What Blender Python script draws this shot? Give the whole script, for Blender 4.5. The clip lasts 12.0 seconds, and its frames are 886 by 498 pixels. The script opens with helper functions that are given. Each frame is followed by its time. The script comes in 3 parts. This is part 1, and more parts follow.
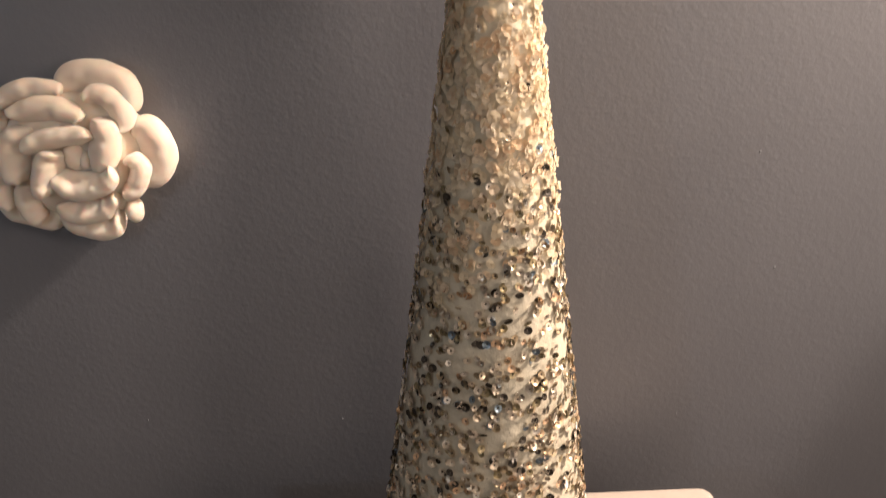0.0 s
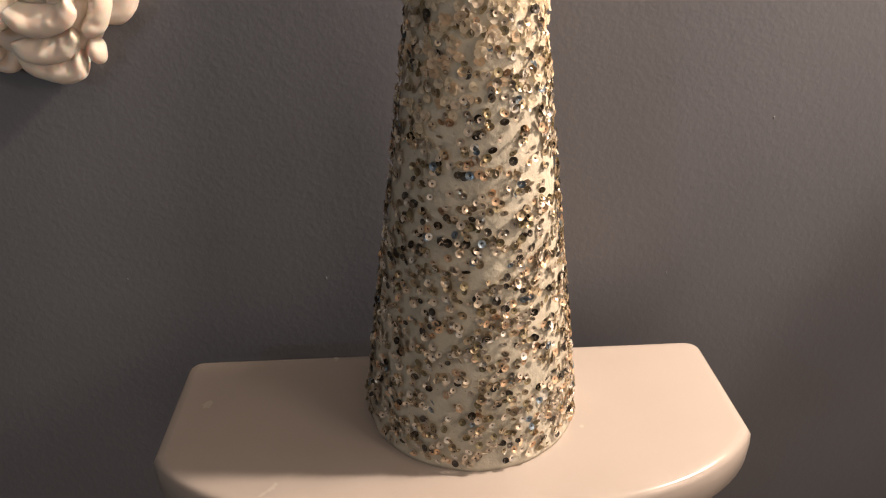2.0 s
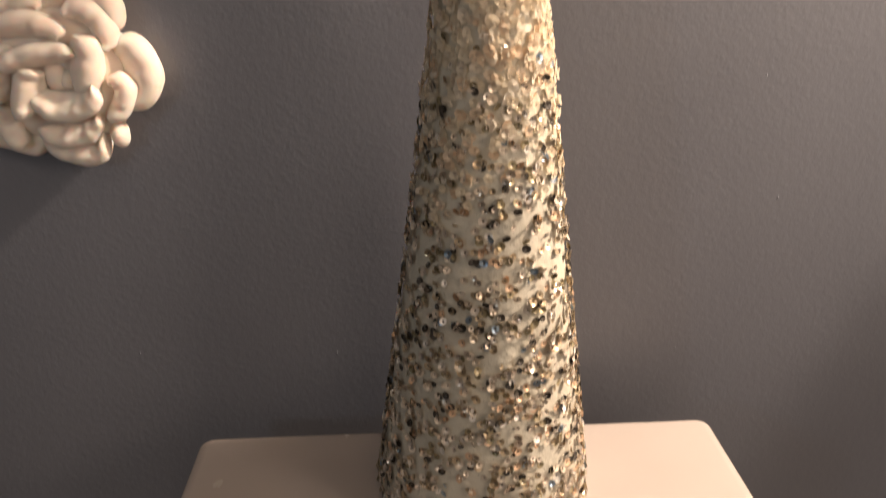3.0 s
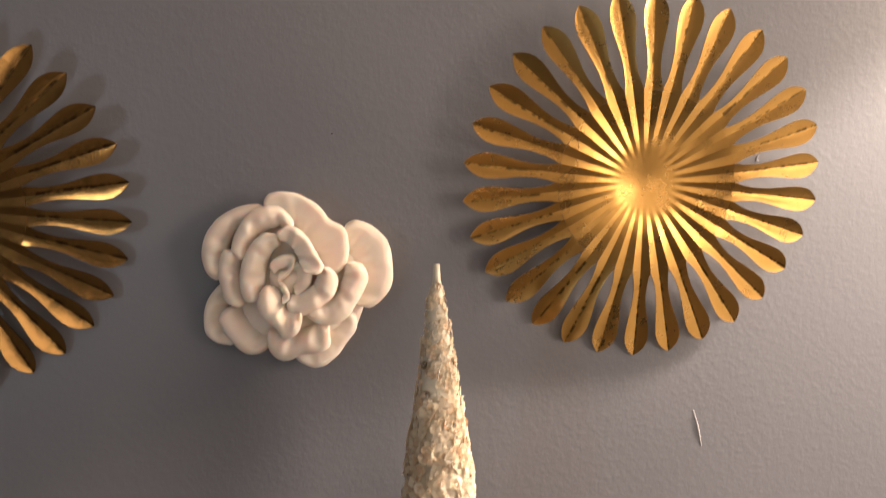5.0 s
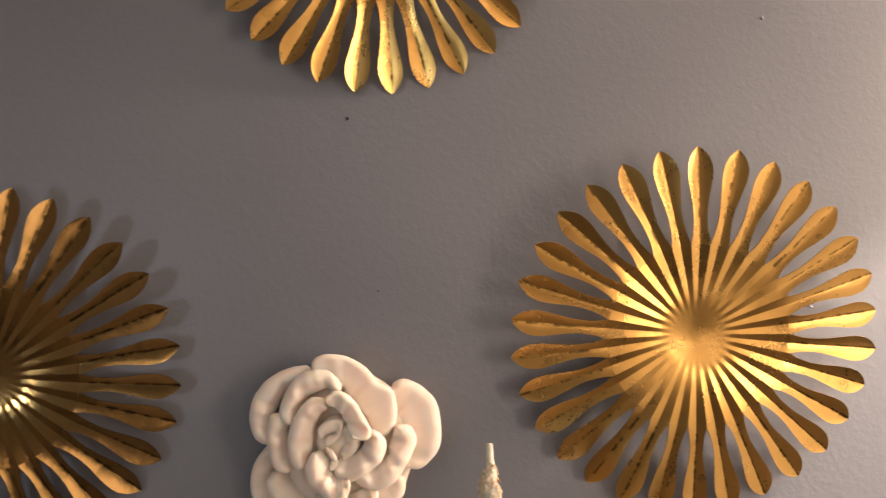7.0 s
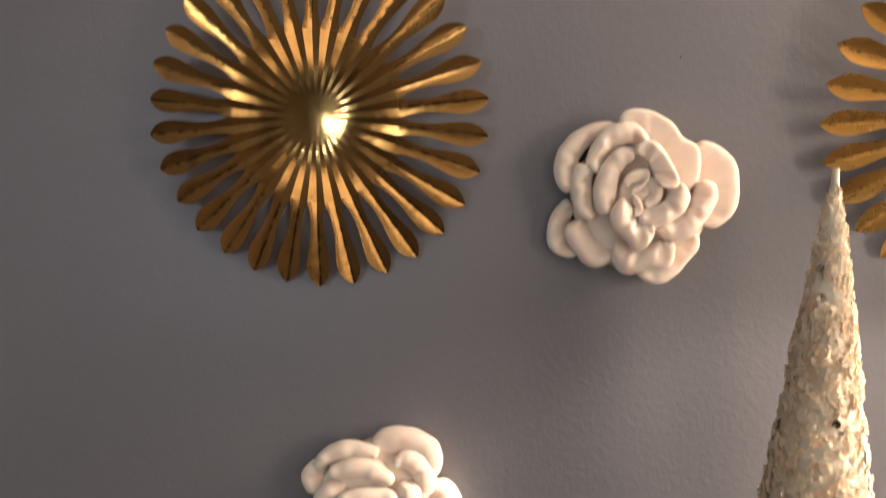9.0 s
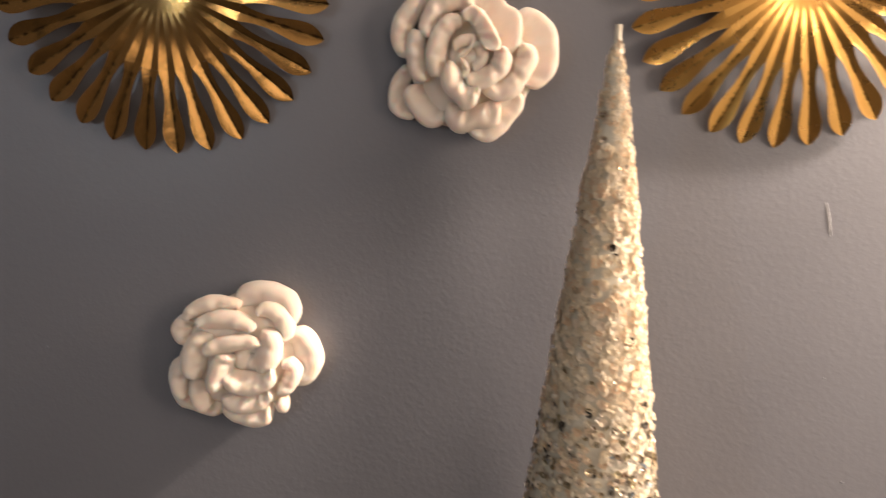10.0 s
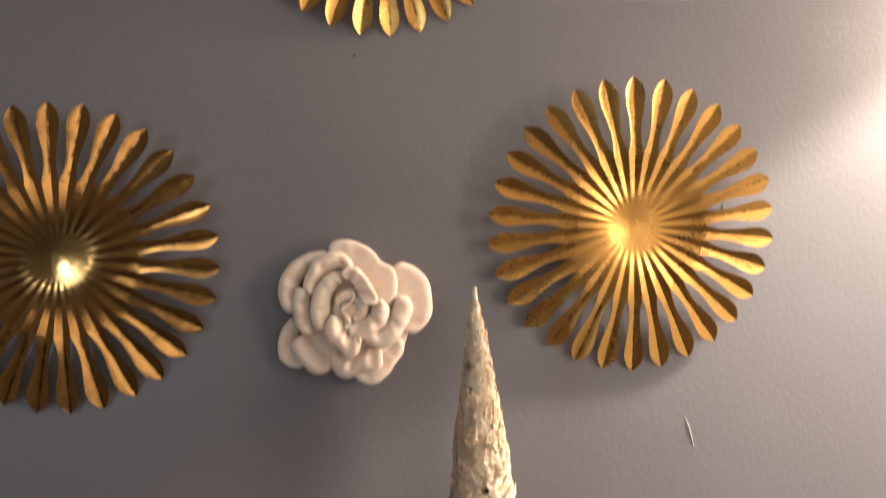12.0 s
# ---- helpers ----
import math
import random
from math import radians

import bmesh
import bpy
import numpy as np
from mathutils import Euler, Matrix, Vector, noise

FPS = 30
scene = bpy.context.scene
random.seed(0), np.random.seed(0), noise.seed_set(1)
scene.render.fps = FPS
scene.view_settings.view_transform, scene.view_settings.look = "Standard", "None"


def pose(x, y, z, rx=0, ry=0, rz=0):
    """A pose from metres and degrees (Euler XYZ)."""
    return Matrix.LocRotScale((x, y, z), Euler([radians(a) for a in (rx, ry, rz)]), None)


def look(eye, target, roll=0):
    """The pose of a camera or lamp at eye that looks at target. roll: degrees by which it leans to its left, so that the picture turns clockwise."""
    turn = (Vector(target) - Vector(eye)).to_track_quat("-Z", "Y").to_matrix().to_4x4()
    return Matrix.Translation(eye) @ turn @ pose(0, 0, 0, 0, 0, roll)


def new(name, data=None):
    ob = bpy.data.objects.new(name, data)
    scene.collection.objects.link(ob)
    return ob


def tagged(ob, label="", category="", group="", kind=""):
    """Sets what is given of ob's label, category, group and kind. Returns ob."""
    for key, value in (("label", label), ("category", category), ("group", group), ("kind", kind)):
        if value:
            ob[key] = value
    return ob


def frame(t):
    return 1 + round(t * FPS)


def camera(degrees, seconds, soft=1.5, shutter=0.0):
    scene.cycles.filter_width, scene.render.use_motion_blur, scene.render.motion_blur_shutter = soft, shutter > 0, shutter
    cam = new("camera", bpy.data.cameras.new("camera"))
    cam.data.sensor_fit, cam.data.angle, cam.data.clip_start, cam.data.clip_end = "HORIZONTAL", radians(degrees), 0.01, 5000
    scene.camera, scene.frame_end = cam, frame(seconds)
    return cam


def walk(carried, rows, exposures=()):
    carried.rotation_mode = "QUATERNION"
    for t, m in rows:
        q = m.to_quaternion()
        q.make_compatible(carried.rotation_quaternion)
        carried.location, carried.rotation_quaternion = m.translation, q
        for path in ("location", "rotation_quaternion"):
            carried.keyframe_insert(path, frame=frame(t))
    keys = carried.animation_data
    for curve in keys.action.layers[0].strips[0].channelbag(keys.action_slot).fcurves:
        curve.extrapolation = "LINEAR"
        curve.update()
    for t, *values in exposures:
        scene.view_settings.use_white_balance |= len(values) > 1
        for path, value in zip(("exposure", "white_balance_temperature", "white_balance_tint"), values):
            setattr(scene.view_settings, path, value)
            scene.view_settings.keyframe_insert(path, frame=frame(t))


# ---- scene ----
cam = camera(62.63, 12.0, soft=1.1, shutter=0.35)
# seconds, x, y, z, yaw, pitch, roll
ROWS = [
    (0.0, -0.0536, -0.5998, 1.2245, -2.62, -21.19, -0.60),
    (0.3, -0.0522, -0.6019, 1.2046, -2.27, -22.93, -0.84),
    (0.5, -0.0503, -0.6017, 1.1998, -2.45, -24.78, -0.89),
    (1.0, -0.0451, -0.6009, 1.1789, -2.78, -27.22, -0.99),
    (1.5, -0.0453, -0.6000, 1.1707, -2.96, -28.46, -0.80),
    (2.0, -0.0457, -0.5981, 1.1712, -3.01, -28.53, -0.60),
    (2.5, -0.0495, -0.5942, 1.1742, -2.92, -27.28, -0.45),
    (2.8, -0.0514, -0.5960, 1.1801, -2.70, -25.81, -0.49),
    (3.0, -0.0534, -0.5968, 1.1932, -2.89, -24.26, -0.48),
    (3.3, -0.0509, -0.5978, 1.2299, -2.74, -20.22, -0.71),
    (3.5, -0.0484, -0.5989, 1.2624, -2.89, -18.63, -0.94),
    (3.7, -0.0467, -0.6010, 1.2884, -2.87, -16.15, -1.03),
    (5.3, -0.0240, -0.6060, 1.4449, -4.49, -1.52, -0.69),
    (5.5, -0.0206, -0.6068, 1.4568, -4.50, -0.64, -0.90),
    (6.0, -0.0206, -0.6050, 1.4793, -4.33, 0.70, -1.54),
    (6.2, -0.0199, -0.6020, 1.4831, -3.93, 1.06, -1.74),
    (6.5, -0.0203, -0.5957, 1.4893, -3.35, 1.57, -1.93),
    (6.7, -0.0237, -0.5964, 1.4896, -2.91, 2.19, -1.88),
    (8.3, -0.1822, -0.6336, 1.4826, 4.98, 3.17, 1.29),
    (8.5, -0.1945, -0.6346, 1.4487, 5.78, 1.90, 2.00),
    (8.7, -0.1960, -0.6345, 1.4170, 6.48, -0.96, 2.08),
    (9.0, -0.1936, -0.6325, 1.3529, 6.80, -3.20, 1.90),
    (9.2, -0.1964, -0.6338, 1.3322, 5.97, -4.64, 1.94),
    (9.5, -0.1907, -0.6514, 1.3073, 3.71, -6.43, 1.65),
    (9.7, -0.1591, -0.6624, 1.3119, 3.28, -8.59, 1.48),
    (10.0, -0.1127, -0.6867, 1.3189, 1.22, -10.33, 1.10),
    (10.2, -0.0942, -0.7115, 1.3171, -0.25, -11.16, 1.17),
    (10.5, -0.0784, -0.7314, 1.3069, -1.49, -13.27, 1.08),
    (10.8, -0.0712, -0.7478, 1.3007, -1.96, -13.75, 0.74),
    (11.0, -0.0692, -0.7518, 1.3076, -2.44, -12.57, 0.41),
    (11.3, -0.0683, -0.7456, 1.3361, -3.22, -7.41, -0.49),
    (11.5, -0.0710, -0.7486, 1.3483, -3.74, -4.72, -1.01),
    (11.7, -0.0751, -0.7452, 1.3659, -4.28, -2.65, -1.82),
    (12.0, -0.0753, -0.7371, 1.3847, -4.79, 3.29, -2.07),
]
EXPOSURES = [(0.0, 0.12), (0.5, -0.04), (1.0, -0.10), (2.2, -0.08), (3.0, 0.05), (3.7, 0.2), (5.3, 0.47), (6.7, 0.50), (8.3, 0.88), (10.5, 0.56), (12.0, 0.5)]
walk(cam, [(t, pose(x, y, z, 0, 0, yaw) @ pose(0, 0, 0, 90 + pitch) @ pose(0, 0, 0, 0, 0, roll)) for t, x, y, z, yaw, pitch, roll in ROWS], EXPOSURES)

# ---- light ----
world = bpy.data.worlds.new("world")
world.use_nodes = True
scene.world = world
world.node_tree.nodes["Background"].inputs[0].default_value = (0.5, 0.55, 0.65, 1)
world.node_tree.nodes["Background"].inputs[1].default_value = 0.05


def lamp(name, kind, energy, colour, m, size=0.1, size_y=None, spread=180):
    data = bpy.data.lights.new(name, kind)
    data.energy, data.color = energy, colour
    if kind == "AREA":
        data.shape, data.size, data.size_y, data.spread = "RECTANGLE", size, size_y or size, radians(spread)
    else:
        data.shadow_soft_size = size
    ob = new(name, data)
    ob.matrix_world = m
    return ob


Y_PANEL = -2.06
# warm bulb of a sconce beside the wall decorations, close to the wall
lamp("sconce_bulb", "POINT", 47.0, (1.0, 0.775, 0.60), pose(0.88, -0.090, 1.74), size=0.09)
# the sconce's second bulb, whose shade lets a beam fall down along the wall
beam = lamp("sconce_beam", "SPOT", 102.0, (1.0, 0.82, 0.68), look((0.88, -0.125, 1.87), (0.20, -0.045, 1.10)), size=0.032)
beam.data.spot_size, beam.data.spot_blend = radians(34), 0.3
# unseen soft warm panel, added to light wall and flowers from the right
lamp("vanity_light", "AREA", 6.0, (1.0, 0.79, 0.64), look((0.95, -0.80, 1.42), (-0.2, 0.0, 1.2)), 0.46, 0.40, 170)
# unseen warm panel before the back wall, added as fill and for gilt reflections
lamp("hallway_light", "AREA", 3.6, (1.0, 0.79, 0.63), look((0.59, Y_PANEL, 1.30), (0.59, 0, 1.30)), 0.68, 1.50, 175)
# round ceiling light over the middle of the room
lamp("ceiling_light", "AREA", 1.9, (1.0, 0.93, 0.85), look((-0.55, -1.52, 2.37), (-0.55, -1.47, 0.0)), 0.20, 0.20, 175)
# pale daylight from a small window on the other side
lamp("window_light", "AREA", 1.5, (0.76, 0.88, 1.0), look((-0.92, -1.25, 1.37), (-0.35, 0, 1.4)), 0.09, 0.13, 170)
# unseen broad panel, added to brighten the wall and show in the gilt
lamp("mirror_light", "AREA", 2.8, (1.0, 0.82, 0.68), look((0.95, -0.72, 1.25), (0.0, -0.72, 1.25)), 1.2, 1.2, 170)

# ---- materials ----


def material(name):
    mat = bpy.data.materials.new(name)
    mat.use_nodes = True
    nt = mat.node_tree
    return mat, nt, nt.nodes["Principled BSDF"]


def node(nt, kind, **values):
    n = nt.nodes.new(kind)
    for key, value in values.items():
        n.inputs[key.replace("_", " ")].default_value = value
    return n


def ramp(nt, fac, stops):
    n = nt.nodes.new("ShaderNodeValToRGB")
    while len(n.color_ramp.elements) < len(stops):
        n.color_ramp.elements.new(0.5)
    for e, (p, c) in zip(n.color_ramp.elements, stops):
        e.position, e.color = p, c if len(c) == 4 else (*c, 1)
    nt.links.new(fac, n.inputs[0])
    return n.outputs[0]


def coords(nt):
    return nt.nodes.new("ShaderNodeTexCoord").outputs["Object"]


def noise_of(nt, vec, scale, detail=3.0, rough=0.5):
    n = node(nt, "ShaderNodeTexNoise", Scale=scale, Detail=detail, Roughness=rough)
    nt.links.new(vec, n.inputs["Vector"])
    return n.outputs["Fac"]


def maths(nt, op, a, b=None):
    n = nt.nodes.new("ShaderNodeMath")
    n.operation = op
    for k, v in enumerate((a, b)):
        if v is None:
            continue
        if isinstance(v, (int, float)):
            n.inputs[k].default_value = v
        else:
            nt.links.new(v, n.inputs[k])
    return n.outputs[0]


def bump(nt, bsdf, height, strength, distance):
    n = node(nt, "ShaderNodeBump", Strength=strength, Distance=distance)
    nt.links.new(height, n.inputs["Height"])
    nt.links.new(n.outputs[0], bsdf.inputs["Normal"])


def paint(name, dark, light, rough=0.45, relief=0.4):
    """Rolled wall paint with an orange-peel nap."""
    mat, nt, b = material(name)
    v = coords(nt)
    cloud = noise_of(nt, v, 2.2, 4)
    nt.links.new(ramp(nt, cloud, [(0.35, dark), (0.65, light)]), b.inputs["Base Color"])
    lumps = ramp(nt, noise_of(nt, v, 150, 2, 0.55), [(0.42, (0,) * 3), (0.72, (1,) * 3)])
    nap = maths(nt, "ADD", maths(nt, "MULTIPLY", noise_of(nt, v, 420, 2, 0.5), 0.6), maths(nt, "MULTIPLY", lumps, 0.55))
    bump(nt, b, nap, relief, 0.0022)
    nt.links.new(ramp(nt, noise_of(nt, v, 9, 3), [(0.3, (rough - 0.05,) * 3), (0.7, (rough + 0.07,) * 3)]), b.inputs["Roughness"])
    return mat


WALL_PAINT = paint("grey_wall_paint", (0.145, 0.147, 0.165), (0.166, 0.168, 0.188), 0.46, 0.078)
# unseen walls kept dark to cut bounce and darken the gilt's reflections
DARKENED_PAINT = paint("darkened_wall_paint", (0.066, 0.062, 0.061), (0.078, 0.073, 0.072), 0.5, 0.3)
# drip colour lightened to stand for the highlight along its raised edge
HIGHLIT_DRIP_PAINT = paint("highlit_paint_drip", (0.30, 0.29, 0.29), (0.34, 0.33, 0.33), 0.35, 0.05)
PALE_LINE_PAINT = paint("pale_line_paint", (0.185, 0.185, 0.195), (0.20, 0.20, 0.21), 0.5, 0.095)
PALE_PAINT = paint("off_white_paint", (0.62, 0.58, 0.53), (0.68, 0.64, 0.59), 0.5, 0.2)
CEILING_PAINT = paint("ceiling_paint", (0.68, 0.66, 0.63), (0.72, 0.70, 0.67), 0.7, 0.2)
FLOOR_TILE = paint("floor_tile", (0.16, 0.14, 0.13), (0.22, 0.2, 0.18), 0.35, 0.1)


def porcelain():
    mat, nt, b = material("glazed_porcelain")
    v = coords(nt)
    nt.links.new(ramp(nt, noise_of(nt, v, 6, 3), [(0.3, (0.40, 0.345, 0.305)), (0.7, (0.43, 0.372, 0.332))]), b.inputs["Base Color"])
    nt.links.new(ramp(nt, noise_of(nt, v, 25, 4), [(0.3, (0.16,) * 3), (0.8, (0.30,) * 3)]), b.inputs["Roughness"])
    bump(nt, b, noise_of(nt, v, 40, 2), 0.05, 0.001)
    return mat


PORCELAIN = porcelain()


def gold(name, tarnish, tone=1.0, hue=1.0, rough=0.20):
    """Gilt pressed metal: thin patches of tarnish and fine scratches."""
    mat, nt, b = material(name)
    v = coords(nt)
    rand = nt.nodes.new("ShaderNodeObjectInfo").outputs["Random"]
    shifted = nt.nodes.new("ShaderNodeVectorMath")
    shifted.operation = "ADD"
    nt.links.new(v, shifted.inputs[0])
    nt.links.new(rand, shifted.inputs[1])
    v = shifted.outputs[0]
    patch = noise_of(nt, v, 38, 3, 0.5)
    # grime that gathers along the crease of the petals
    parts = nt.nodes.new("ShaderNodeSeparateXYZ")
    nt.links.new(coords(nt), parts.inputs[0])
    crease = maths(nt, "SUBTRACT", 1.0, maths(nt, "MULTIPLY", maths(nt, "ABSOLUTE", maths(nt, "ADD", parts.outputs[0], 0.0006)), 520.0))
    crease = maths(nt, "MULTIPLY", maths(nt, "MAXIMUM", crease, 0.0), maths(nt, "GREATER_THAN", parts.outputs[2], 0.080))
    crease = maths(nt, "MULTIPLY", crease, ramp(nt, noise_of(nt, v, 130, 3, 0.65), [(0.40, (0,) * 3), (0.56, (1,) * 3)]))
    fleck = noise_of(nt, v, 260, 3, 0.6)
    grain = noise_of(nt, v, 420, 2, 0.6)
    mask = maths(nt, "ADD", maths(nt, "MULTIPLY", patch, 0.75), maths(nt, "MULTIPLY", fleck, 0.28))
    mask = maths(nt, "ADD", mask, maths(nt, "MULTIPLY", crease, 0.50 + 1.5 * tarnish))
    colour = ramp(nt, mask, [(0.30, (0.71, 0.405, 0.125)), (0.55 - tarnish, (0.65, 0.362, 0.10)), (0.67 - tarnish, (0.42, 0.245, 0.07)), (0.80 - tarnish, (0.16, 0.09, 0.03))])
    dull = nt.nodes.new("ShaderNodeHueSaturation")
    dull.inputs["Value"].default_value, dull.inputs["Saturation"].default_value = tone, hue
    nt.links.new(colour, dull.inputs["Color"])
    nt.links.new(dull.outputs[0], b.inputs["Base Color"])
    b.inputs["Metallic"].default_value = 1.0
    nt.links.new(ramp(nt, mask, [(0.30, (rough,) * 3), (0.70, (rough + 0.10,) * 3)]), b.inputs["Roughness"])
    bump(nt, b, maths(nt, "ADD", noise_of(nt, v, 34, 2, 0.5), maths(nt, "ADD", maths(nt, "MULTIPLY", crease, 0.10), maths(nt, "MULTIPLY", grain, 0.15))), 0.22, 0.0030)
    return mat


GOLD = gold("gilt_metal", -0.08, 0.88, rough=0.24)
GOLD_WORN = gold("tarnished_gilt_metal", -0.02, 0.72, 0.95, 0.14)


def felt():
    mat, nt, b = material("cream_foam")
    v = coords(nt)
    nt.links.new(ramp(nt, noise_of(nt, v, 30, 4), [(0.3, (0.77, 0.665, 0.57)), (0.7, (0.81, 0.705, 0.61))]), b.inputs["Base Color"])
    b.inputs["Roughness"].default_value = 0.9
    b.inputs["Specular IOR Level"].default_value = 0.12
    b.inputs["Subsurface Weight"].default_value = 0.6
    b.inputs["Subsurface Scale"].default_value = 1.1
    b.inputs["Subsurface Radius"].default_value = (0.006, 0.0038, 0.0028)
    b.inputs["Sheen Weight"].default_value = 0.15
    bump(nt, b, maths(nt, "ADD", noise_of(nt, v, 1400, 2), maths(nt, "MULTIPLY", noise_of(nt, v, 90, 2), 0.8)), 0.12, 0.0012)
    return mat


FELT = felt()


def net():
    mat, nt, b = material("ivory_net_over_cone")
    v = coords(nt)
    stain = noise_of(nt, v, 45, 4, 0.6)
    speck = node(nt, "ShaderNodeTexVoronoi", Scale=190.0)
    nt.links.new(v, speck.inputs["Vector"])
    base = ramp(nt, stain, [(0.28, (0.43, 0.38, 0.29)), (0.45, (0.54, 0.495, 0.40)), (0.75, (0.61, 0.555, 0.44))])
    dots = ramp(nt, speck.outputs["Distance"], [(0.05, (0.05, 0.05, 0.05)), (0.13, (1, 1, 1))])
    mix = nt.nodes.new("ShaderNodeMix")
    mix.data_type, mix.blend_type = "RGBA", "MULTIPLY"
    mix.inputs[0].default_value = 0.45
    nt.links.new(base, mix.inputs[6])
    nt.links.new(dots, mix.inputs[7])
    nt.links.new(mix.outputs[2], b.inputs["Base Color"])
    b.inputs["Roughness"].default_value = 0.5
    bump(nt, b, noise_of(nt, v, 150, 3), 0.5, 0.002)
    return mat


NET = net()


def random_of(nt):
    """A number for each loose piece, whether an object of its own or an island of a joined mesh."""
    a = nt.nodes.new("ShaderNodeObjectInfo").outputs["Random"]
    b = nt.nodes.new("ShaderNodeNewGeometry").outputs["Random Per Island"]
    return maths(nt, "FRACT", maths(nt, "ADD", a, b))


def sequin_material():
    mat, nt, b = material("foil_sequin")
    r = random_of(nt)
    colour = ramp(nt, r, [(0.0, (0.64, 0.54, 0.42)), (0.20, (0.40, 0.31, 0.20)), (0.38, (0.06, 0.05, 0.04)), (0.50, (0.56, 0.48, 0.39)), (0.68, (0.66, 0.45, 0.29)), (0.76, (0.80, 0.74, 0.66)), (0.85, (0.26, 0.21, 0.12)), (0.975, (0.30, 0.38, 0.46))])
    nt.nodes[-1].color_ramp.interpolation = "CONSTANT"
    nt.links.new(colour, b.inputs["Base Color"])
    nt.links.new(ramp(nt, maths(nt, "FRACT", maths(nt, "MULTIPLY", r, 7.0)), [(0.0, (0.05,) * 3), (0.5, (0.25,) * 3), (0.75, (0.9,) * 3)]), b.inputs["Metallic"])
    b.inputs["Roughness"].default_value = 0.3
    return mat


def scale_material():
    mat, nt, b = material("cream_sequin")
    r = random_of(nt)
    colour = ramp(nt, r, [(0.0, (0.80, 0.73, 0.60)), (0.4, (0.77, 0.67, 0.51)), (0.66, (0.81, 0.75, 0.65)), (0.88, (0.77, 0.59, 0.41)), (0.98, (0.70, 0.57, 0.43))])
    nt.links.new(colour, b.inputs["Base Color"])
    b.inputs["Roughness"].default_value = 0.8
    b.inputs["Specular IOR Level"].default_value = 0.12
    # thin flakes let part of the light through
    through_light = nt.nodes.new("ShaderNodeBsdfTranslucent")
    nt.links.new(colour, through_light.inputs["Color"])
    blend = nt.nodes.new("ShaderNodeMixShader")
    blend.inputs[0].default_value = 0.5
    nt.links.new(b.outputs[0], blend.inputs[1])
    nt.links.new(through_light.outputs[0], blend.inputs[2])
    nt.links.new(blend.outputs[0], nt.nodes["Material Output"].inputs["Surface"])
    return mat


SEQUIN, SCALE = sequin_material(), scale_material()


def plain(name, colour, rough=0.5, metal=0.0):
    mat, nt, b = material(name)
    v = coords(nt)
    nt.links.new(ramp(nt, noise_of(nt, v, 60, 3), [(0.3, tuple(c * 0.85 for c in colour)), (0.7, colour)]), b.inputs["Base Color"])
    b.inputs["Roughness"].default_value, b.inputs["Metallic"].default_value = rough, metal
    return mat


HOLE_DARK = plain("dark_plug", (0.02, 0.02, 0.02), 0.7)
# dark colour for the sequins' middle ring, in place of the hole's shade
EYE_SHADE = plain("sequin_eye_shade", (0.06, 0.05, 0.04), 0.6)
STEEL = plain("steel", (0.5, 0.48, 0.45), 0.35, 1.0)

# ---- mesh helpers ----


def mesh_of(bm, name, smooth=True, crisp=0):
    me = bpy.data.meshes.new(name)
    bm.normal_update()
    bm.to_mesh(me)
    bm.free()
    if smooth:
        me.shade_smooth()
    if crisp:
        me.set_sharp_from_angle(angle=radians(crisp))
    return me


def part(name, bm, mat, parent=None, label="", smooth=True):
    me = mesh_of(bm, name, smooth)
    me.materials.append(mat)
    ob = new(name, me)
    ob.parent = parent
    if label:
        tagged(ob, label)
    return ob


def box(x0, x1, y0, y1, z0, z1, bevel=0.0):
    bm = bmesh.new()
    bmesh.ops.create_cube(bm, size=1)
    for v in bm.verts:
        v.co = Vector(((x0 + x1) / 2 + v.co.x * (x1 - x0), (y0 + y1) / 2 + v.co.y * (y1 - y0), (z0 + z1) / 2 + v.co.z * (z1 - z0)))
    if bevel:
        bmesh.ops.bevel(bm, geom=bm.edges[:], offset=bevel, segments=2, affect="EDGES")
    return bm


def loft(rings, cap=True):
    """Closed rings of equal length, joined one to the next."""
    bm = bmesh.new()
    rows = [[bm.verts.new(p) for p in ring] for ring in rings]
    n = len(rows[0])
    for a, b in zip(rows, rows[1:]):
        for k in range(n):
            bm.faces.new((a[k], a[(k + 1) % n], b[(k + 1) % n], b[k]))
    if cap:
        bm.faces.new(rows[0][::-1])
        bm.faces.new(rows[-1])
    bmesh.ops.recalc_face_normals(bm, faces=bm.faces[:])
    return bm


def spline(points, count):
    """Catmull-Rom through 2D or 3D points."""
    pts = [Vector(p) for p in points]
    pts = [2 * pts[0] - pts[1]] + pts + [2 * pts[-1] - pts[-2]]
    out, spans = [], len(pts) - 3
    for k in range(count):
        u = k / (count - 1) * spans
        i = min(int(u), spans - 1)
        t = u - i
        a, b, c, d = pts[i : i + 4]
        out.append(0.5 * (2 * b + (c - a) * t + (2 * a - 5 * b + 4 * c - d) * t * t + (3 * b - a - 3 * c + d) * t**3))
    return out


# ---- room ----
X0, X1, Y0, Z1 = -0.95, 0.97, -2.1, 2.4
LID_Z, LID_X = 0.78, -0.0145


def structure(name, bm, mat, label, category):
    return tagged(part(name, bm, mat, smooth=False), label, category, kind="structure")


